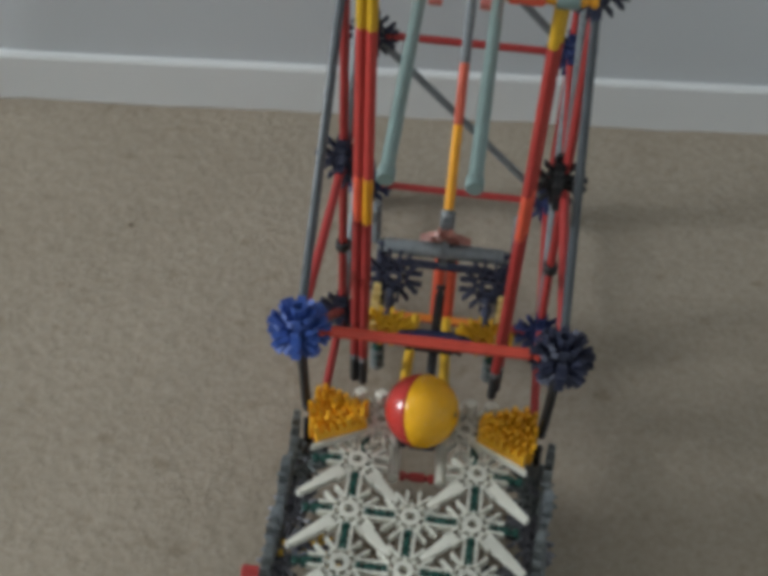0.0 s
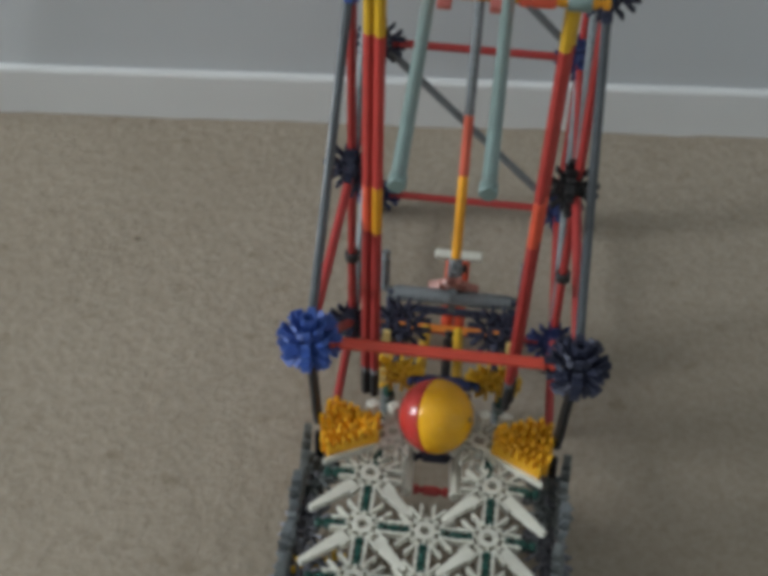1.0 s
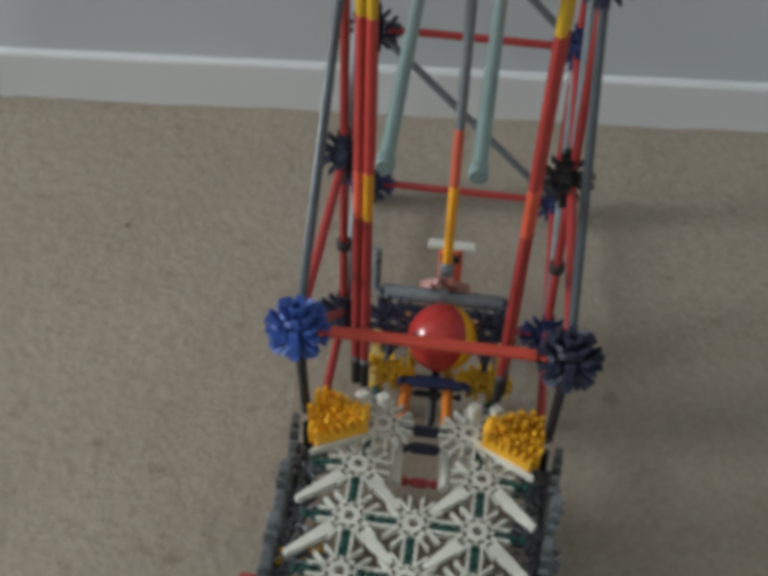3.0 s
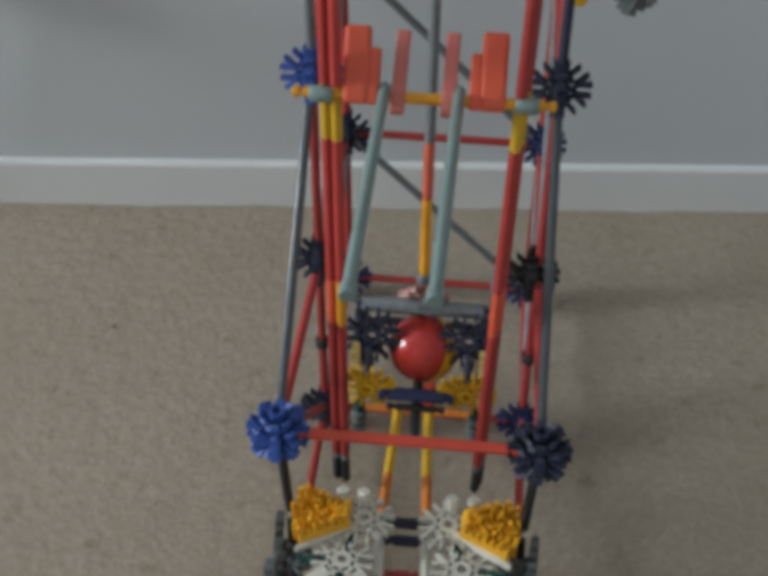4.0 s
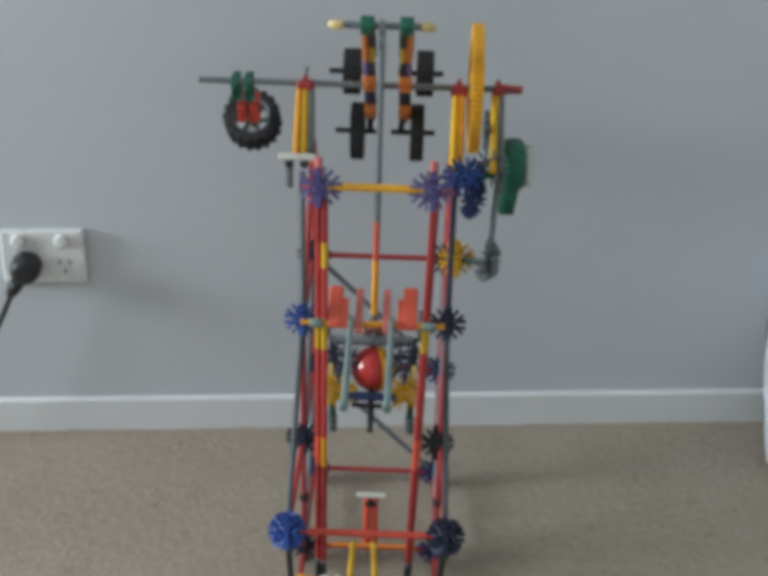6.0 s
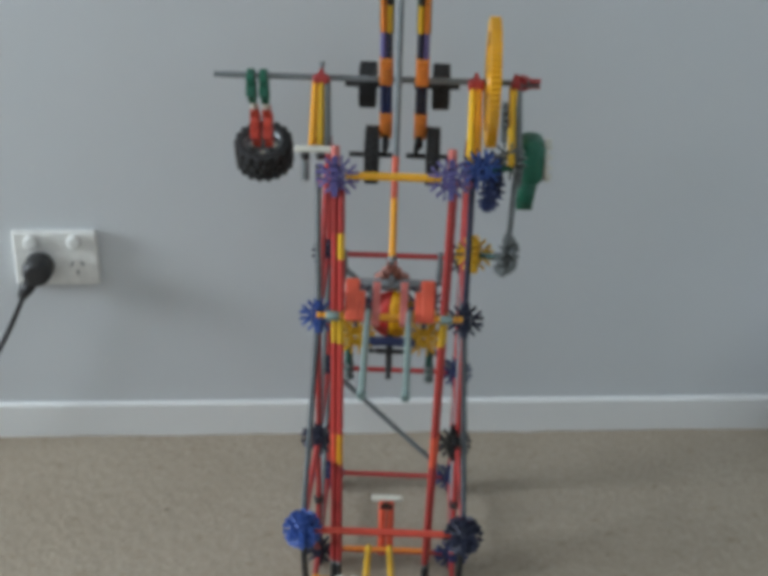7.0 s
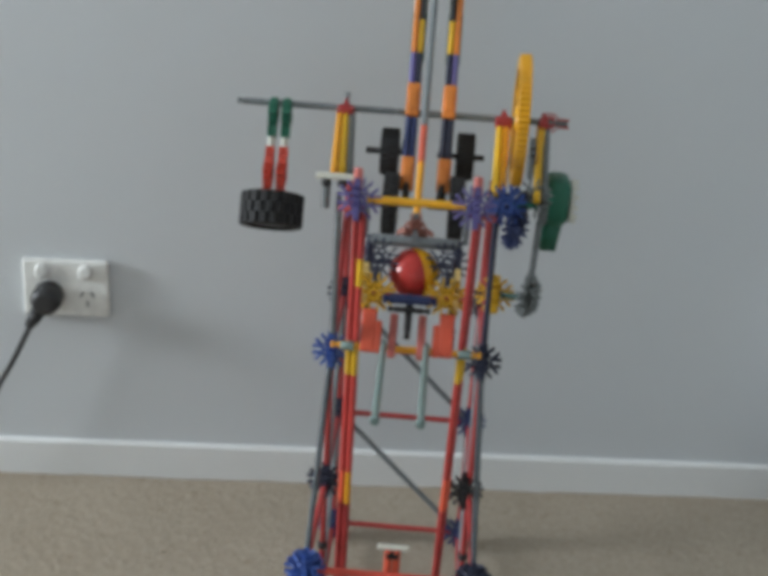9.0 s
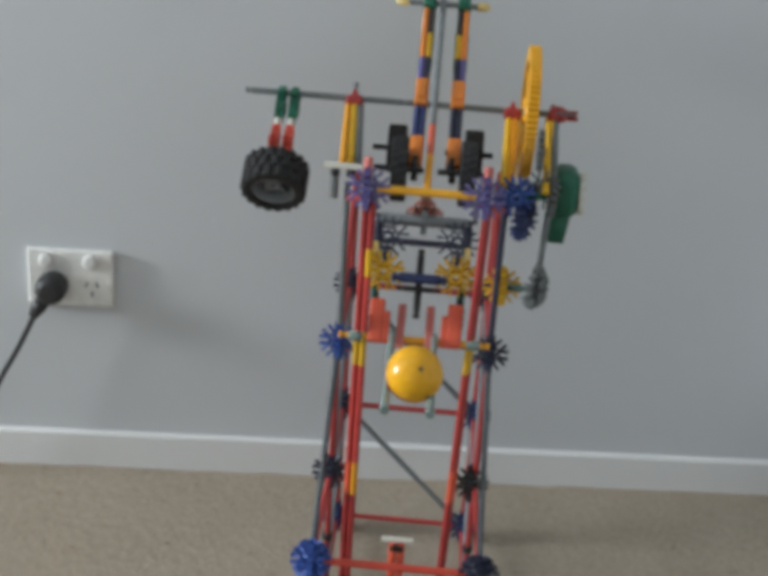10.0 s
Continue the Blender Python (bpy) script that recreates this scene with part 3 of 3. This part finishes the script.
# ---- moving things ----
def build_carriage():
    C = empty("lift_carriage", "sliding lift carriage of grey, navy and yellow construction-toy parts", "toy carriage")
    rod((-0.044, 0, 0), (0.044, 0, 0), SLATE, C, 0.0, 0.0046)
    bm = bmesh.new()
    lathe(bm, [(0.0048, -0.040), (0.0054, -0.038), (0.0054, 0.038), (0.0048, 0.040)], 14)
    link("sleeve", bm, GREY, C, "", pose(0, 0, 0, 0, 90, 0))
    con((0, -0.002, 0.015), ROSE, C, (0, -0.80, -0.60), (0, -0.60, 0.80), (0, 3, 5))
    con((0, 0.004, 0.006), GREY, C, (1, 0, 0), (0, 0, 1), (0, 4))
    rod((-0.041, 0.012, -0.026), (0.041, 0.012, -0.026), NAVY, C, 0.002)
    for s in (-1, 1):
        rod((s * 0.041, 0, 0.004), (s * 0.041, -0.020, -0.062), NAVY, C, 0.0, 0.0036)
        con((s * 0.0315, -0.0165, -0.012), NAVY, C, (0, -1, 0.3))
        rod((s * 0.046, 0.002, 0.0), (s * 0.046, 0.004, 0.034), GREY, C, 0.0)
        con((s * 0.0325, -0.040, -0.036), YELLOW, C, (0, -1, -0.12))
        con((s * 0.0415, -0.026, -0.034), PALE, C, (1, 0, 0), (0, 0, 1), HALF)
        rod((s * 0.039, -0.026, -0.050), (s * 0.039, -0.030, -0.090), DGREEN, C, 0.0, 0.0036)
        for k in range(3):
            bm = bmesh.new()
            lathe(bm, [(0.0044, -0.002), (0.0052, -0.0012), (0.0052, 0.0012), (0.0044, 0.002)], 12)
            link("ring", bm, SLATE, C, "", pose(s * 0.039, -0.0285, -0.074 - 0.007 * k))
        rod((s * 0.0325, -0.040, -0.038), (s * 0.0315, -0.0165, -0.012), NAVY, C, 0.008)
    rod((-0.0325, -0.041, -0.040), (0.0325, -0.041, -0.040), NAVY2, C, 0.008, 0.0046)
    rod((0, -0.006, -0.026), (0, -0.060, -0.070), BLACK, C, 0.0, 0.0032)
    rod((-0.019, -0.044, -0.049), (0.019, -0.044, -0.049), BLACK, C, 0.0, 0.0026)
    return C


def build_crank():
    """All that turns with the axle: twin crank arms with tyres, large gear and counterweight. Local z runs along the crank."""
    K = empty("crank_axle", "grey axle with twin coloured crank arms, tyres, yellow gear and counterweight", "toy crank")
    R = 0.140
    rod((-0.190, 0, 0), (-0.025, 0, 0), GREY, K, 0.0, 0.0034)
    rod((-0.025, 0, 0), (0.142, 0, 0), SLATE, K, 0.0, 0.0034)
    con((0.124, 0, 0), RED, K, (0, 1, 0), (1, 0, 0), (0,))
    for s in (-1, 1):
        x = s * 0.0182 + 0.0045
        # outer arm, from the axle to the crank pin
        for dx, cols in ((-0.0031, (PURPLE, ORANGE, ORANGE)), (0.0031, (NAVY, YELLOW, BLACK))):
            for (a, b), mat in zip(((0.022, 0.062), (0.062, 0.096), (0.096, 0.134)), cols):
                rod((x - s * dx, 0, a), (x - s * dx, 0, b), mat, K, 0.0, 0.0031, True)
        for z, mat in ((0.013, ORANGE), (-0.062, ORANGE), (R, GREEN)):
            bm = bmesh.new()
            box(bm, (x, 0, z), (0.0135, 0.013, 0.034 if mat is ORANGE else 0.018), None, 0.002)
            box(bm, (x, -0.007, z), (0.008, 0.003, 0.020 if mat is ORANGE else 0.010), None, 0.001)
            link("joint", bm, mat, K, "orange plastic joint" if mat is ORANGE else "green plastic joint")
        for dx in (-0.004, 0.004):
            rod((x + dx * 0.78, 0, -0.004), (x + dx * 0.78, 0, -0.046), NAVY2 if s < 0 else NAVY, K, 0.0, 0.0031, True)
            rod((x + dx, 0.0085, R - 0.010), (x + dx, 0.0085, R - 0.034), WHITE, K, 0.0, 0.0032, True)
        for dx in (-0.004, 0.004):
            rod((x + dx, 0.0085, R - 0.034), (x + dx, 0.0085, R - 0.086), GREEN, K, 0.0, 0.0032, True)
        # tyres on the tail of the arm
        for z, p, xo in ((-0.035, 0.030, 0.0385), (-0.095, -0.014, 0.0325)):
            tyre(K, (s * xo + 0.0045, p, z), 0.0235 if p > 0 else 0.0305, 0.0185 if p > 0 else 0.0150, 0.010)
            rod((s * (xo - 0.026) + 0.002, p, z), (s * (xo + 0.022) + 0.002, p, z), BLACK, K, 0.0, 0.0030, True)
            rod((x, 0, -0.010 if p > 0 else -0.062), (s * (xo - 0.016) + 0.002, p, z), BLACK, K, 0.0, 0.0032)
        rod((x, 0, -0.070), (x, 0, -0.096), BLACK, K, 0.0, 0.0036)
    rod((-0.040, 0, R), (0.046, 0, R), GREY, K, 0.0, 0.0034)
    for s in (-1, 1):
        bm = bmesh.new()
        lathe(bm, [(0.0036, -0.006), (0.0046, -0.004), (0.0046, 0.002), (0.0025, 0.008)], 14)
        link("end_cap", bm, PALE, K, "pale yellow end cap", pose(s * 0.042, 0, R, 0, s * 90, 0))
    # large yellow gear
    bm = bmesh.new()
    teeth, rows = 72, []
    for z, k in ((-0.0052, 0), (-0.0052, 1), (0.0052, 1), (0.0052, 0)):
        rows.append([bm.verts.new(((0.0645 + (0.0016 if i % 2 else -0.0008) if k else 0.052) * math.cos(2 * math.pi * i / (2 * teeth)),
                                   (0.0645 + (0.0016 if i % 2 else -0.0008) if k else 0.052) * math.sin(2 * math.pi * i / (2 * teeth)), z)) for i in range(2 * teeth)])
    for a, b in zip(rows, rows[1:] + rows[:1]):
        for i in range(2 * teeth):
            bm.faces.new((a[i], a[(i + 1) % (2 * teeth)], b[(i + 1) % (2 * teeth)], b[i]))
    lathe(bm, [(0.004, -0.006), (0.014, -0.006), (0.014, 0.006), (0.004, 0.006)], 24, closed=True)
    gear = link("gear", bm, FANYEL, K, "large yellow toothed gear wheel", pose(0.0945, 0, 0, 0, 90, 0))
    for k in range(8):
        bm = bmesh.new()
        box(bm, (0.033, 0, 0), (0.042, 0.009, 0.007), Matrix.Rotation(2 * math.pi * k / 8, 4, "Z"))
        link("spoke", bm, FANYEL, gear)
    # counterweight wheel on a short arm, opposite the crank
    x = -0.146
    for dx in (-0.0066, 0.0066):
        for o in (-0.0016, 0.0016):
            con((x + dx + o, 0, -0.004), GREEN, K, (1, 0, 0), (0, 0, -1), (7, 0, 1))
            con((x + dx + o, 0, -0.016), GREEN, K, (1, 0, 0), (0, 0, -1), (0, 4))
            con((x + dx + o, 0, -0.064), FRONT, K, (1, 0, 0), (0, 0, -1), (7, 0, 1, 4))
            con((x + dx + o, 0, -0.079), FRONT, K, (1, 0, 0), (0, 0, -1), (3, 4, 5, 0))
        rod((x + dx, 0, -0.022), (x + dx, 0, -0.070), WHITE, K, 0.0, 0.0036, True)
    wheel(K, (x, 0, -0.109), 0.0305, 0.034)
    return K


def treaded(bm, hole, r, h, depth, count, bands):
    """A tyre in one skin: the outer rings step in and out between the tread blocks."""
    seg, rings = count * 4, [(hole, -h, None), (r - depth - 0.0015, -h, None)]
    for k in range(bands):
        lo, hi = -h * 0.93 + 1.86 * h * k / bands, -h * 0.93 + 1.86 * h * (k + 1) / bands
        rings += [(r, lo + 0.0002, k), (r, hi - 0.0002, k)]
    rings += [(r - depth - 0.0015, h, None), (hole, h, None)]
    rows = []
    for rad, z, band in rings:
        row = []
        for i in range(seg):
            q = rad if band is None or (i + 2 * (band % 2)) % 4 < 2 else rad - depth
            a = 2 * math.pi * (i + 0.35 * (i % 2)) / seg
            row.append(bm.verts.new((q * math.cos(a), q * math.sin(a), z)))
        rows.append(row)
    for a, b in zip(rows, rows[1:] + rows[:1]):
        for i in range(seg):
            bm.faces.new((a[i], a[(i + 1) % seg], b[(i + 1) % seg], b[i]))


def tyre(parent, at, r, w, hole):
    bm = bmesh.new()
    h = w / 2
    treaded(bm, hole, r + 0.0008, h, 0.0012, 24, 2)
    t = link("tyre", bm, RUBBER, parent, "small black rubber tyre", pose(*at, 0, 90, 0))
    bm = bmesh.new()
    lathe(bm, [(0.0032, -h * 0.7), (hole + 0.0004, -h * 0.7), (hole + 0.0004, h * 0.7), (0.0032, h * 0.7)], 24, closed=True)
    link("rim", bm, SLATE, t, "dark grey hub")


def wheel(parent, at, r, w):
    """The chunky tyre on a grey spoked rim; its axis runs along the arm."""
    bm = bmesh.new()
    h = w / 2
    treaded(bm, r * 0.70, r * 1.04, h, r * 0.085, 18, 3)
    t = link("tyre", bm, RUBBER, parent, "chunky black rubber tyre with block tread", pose(*at))
    bm = bmesh.new()
    lathe(bm, [(r * 0.62, -h * 0.8), (r * 0.715, -h * 0.8), (r * 0.715, h * 0.8), (r * 0.62, h * 0.8)], 36, closed=True)
    lathe(bm, [(0.0032, -0.008), (0.0075, -0.008), (0.0075, 0.008), (0.0032, 0.008)], 20, closed=True)
    for k in range(6):
        box(bm, (r * 0.42, 0, 0.002), (r * 0.46, 0.0046, 0.010), Matrix.Rotation(2 * math.pi * k / 6, 4, "Z"), 0.0008)
    link("rim", bm, GREY, t, "grey six-spoked plastic rim")
    for k in range(4):
        bm = bmesh.new()
        lathe(bm, [(0.0022, 0), (0.0026, 0.001), (0.0026, 0.003), (0.002, 0.004)], 10)
        link("stud", bm, WHITE, t, "", pose(0.0125 * math.cos(k * math.pi / 2), 0.0125 * math.sin(k * math.pi / 2), 0.0075))


def build_connecting_rod():
    """Stands on the carriage and runs up to the crank pin. Local z runs up the rod."""
    D = empty("connecting_rod", "long jointed connecting rod of grey, red and yellow pieces", "toy rod")
    con((0, 0, 0.308), GREY, D, (1, 0, 0), (0, 0, -1), (0, 7, 1))
    for a, b, mat in ((0.024, 0.084, AMBER), (0.084, 0.124, FINGER), (0.124, 0.300, GREY)):
        rod((0, 0, a), (0, 0, b), mat, D, 0.0, 0.0033, True)
    bm = bmesh.new()
    lathe(bm, [(0.0042, 0.008), (0.0050, 0.010), (0.0050, 0.026), (0.0042, 0.028)], 14)
    link("collar", bm, GREY, D)
    return D


def build_ball():
    """A two-coloured hollow ball, joined along a seam; local x is the axis of the halves."""
    r = 0.0232
    o = empty("ball", "glossy plastic ball, one half red and one half yellow", "ball")
    for s, mat, lab in ((-1, BALLRED, "red half"), (1, BALLYEL, "yellow half")):
        bm = bmesh.new()
        rings = [(r * math.cos(a), r * math.sin(a)) for a in [radians(0.6 + 88.0 * k / 20) for k in range(21)]]
        rings = [(r * 0.988, 0.00008)] + rings
        lathe(bm, rings, 48)
        half = link("half_shell", bm, mat, o, lab, pose(0, 0, 0, 0, s * 90, 0))
        bm = bmesh.new()
        lathe(bm, [(0.0016, r * 0.97), (0.0018, r * 1.0), (0.0014, r * 1.004), (0.0004, r * 1.003)], 12)
        link("pin_hole", bm, BLACK, half, "small dark moulding mark")
    return o


CARRIAGE, CRANK, CONROD, BALL = build_carriage(), build_crank(), build_connecting_rod(), build_ball()


def spline(keys, t):
    """Smooth value at t from (t, value) keys, monotone between them."""
    ts, vs = [k[0] for k in keys], [k[1] for k in keys]
    if t <= ts[0]:
        return vs[0]
    for i in range(len(ts) - 1):
        if t <= ts[i + 1]:
            d = [(vs[j + 1] - vs[j]) / (ts[j + 1] - ts[j]) for j in range(len(ts) - 1)]
            sl = lambda j: d[0] if j == 0 else (d[-1] if j == len(ts) - 1 else (0 if d[j - 1] * d[j] <= 0 else 2 * d[j - 1] * d[j] / (d[j - 1] + d[j])))
            h = ts[i + 1] - ts[i]
            u = (t - ts[i]) / h
            return ((2 * u ** 3 - 3 * u ** 2 + 1) * vs[i] + (u ** 3 - 2 * u ** 2 + u) * h * sl(i)
                    + (-2 * u ** 3 + 3 * u ** 2) * vs[i + 1] + (u ** 3 - u ** 2) * h * sl(i + 1))
    return vs[-1]


CY = -0.045
LIFT = [(0, 0.136), (0.5, 0.119), (1, 0.101), (1.5, 0.078), (2, 0.079), (2.6, 0.084), (3.5, 0.110), (4, 0.172), (4.5, 0.202), (5, 0.241), (5.5, 0.281), (5.7, 0.300),
        (6.8, 0.368), (7.5, 0.401), (8, 0.430), (8.5, 0.442), (9, 0.455), (9.5, 0.463), (10, 0.466)]
TURN = [(0, -112), (1, -92), (3.5, -45), (4.5, -9), (5.0, 6), (5.5, 28), (6.8, 61), (7.5, 77), (8.6, 106), (9.5, 132), (10, 145.5)]


def motions():
    times = [k / 5 for k in range(51)]
    walk(CARRIAGE, [(t, pose(0, CY, spline(LIFT, t))) for t in times])
    walk(CRANK, [(t, pose(0, AX, AZ, 90 - spline(TURN, t))) for t in times])
    rows = []
    for t in times:
        a = radians(spline(TURN, t))
        pin = Vector((0, AX - 0.140 * math.cos(a), AZ + 0.140 * math.sin(a)))
        foot = Vector((0, CY, spline(LIFT, t)))
        d = pin - foot
        rows.append((t, pose(*foot, math.degrees(math.atan2(-d.y, d.z)))))
    walk(CONROD, rows)
    ball = []
    for t in times + [9.25 + 0.05 * k for k in range(15) if k % 4 != 3]:
        if 1.4 <= t <= 9.2:
            p = (0.002, spline([(1.4, -0.068), (3.4, -0.066), (4.0, -0.053), (9.0, -0.052), (9.2, -0.056)], t),
                 spline(LIFT, t) - spline([(1.4, 0.010), (1.6, 0.016), (3.4, 0.016), (4.0, 0.029), (9.0, 0.028), (9.2, 0.028)], t))
        elif t < 1.4:
            p = (-0.001, spline([(0, -0.156), (0.8, -0.155), (1.0, -0.150), (1.2, -0.112), (1.4, -0.068)], t), spline([(0, 0.104), (0.8, 0.104), (1.0, 0.103), (1.2, 0.094), (1.4, 0.070)], t))
        else:
            p = (0.003, spline([(9.2, -0.056), (9.4, -0.082), (9.6, -0.128), (9.8, -0.180), (10, -0.226)], t), spline([(9.2, 0.431), (9.4, 0.418), (9.6, 0.408), (9.8, 0.403), (10, 0.401)], t))
        ball.append((t, Matrix.Translation(p) @ Matrix.Rotation(radians(spline(ROLL, t)), 4, "X") @ Matrix.Rotation(radians(-spline(YAW, t)), 4, "Z")))
    walk(BALL, sorted(ball, key=lambda row: row[0]))


# which way the yellow half looks: its turn about the upright, then the roll along the ramp
YAW = [(0, -26), (1, -26), (1.2, -8), (1.5, 26), (2.2, 40), (3.5, 43), (4.5, 42), (5.5, 38), (6.8, -8), (7.5, -5), (8, 5), (8.5, 8), (9, 28), (9.2, 38), (9.4, 70), (9.6, 88), (9.8, 90), (10, 78)]
ROLL = [(0, -230), (1.0, -230), (1.4, -216), (2.2, -232), (4.5, -226), (5.5, -208), (6.8, -182), (9.2, -176), (9.4, -112), (9.6, -28), (9.8, 150), (10, 322)]

motions()
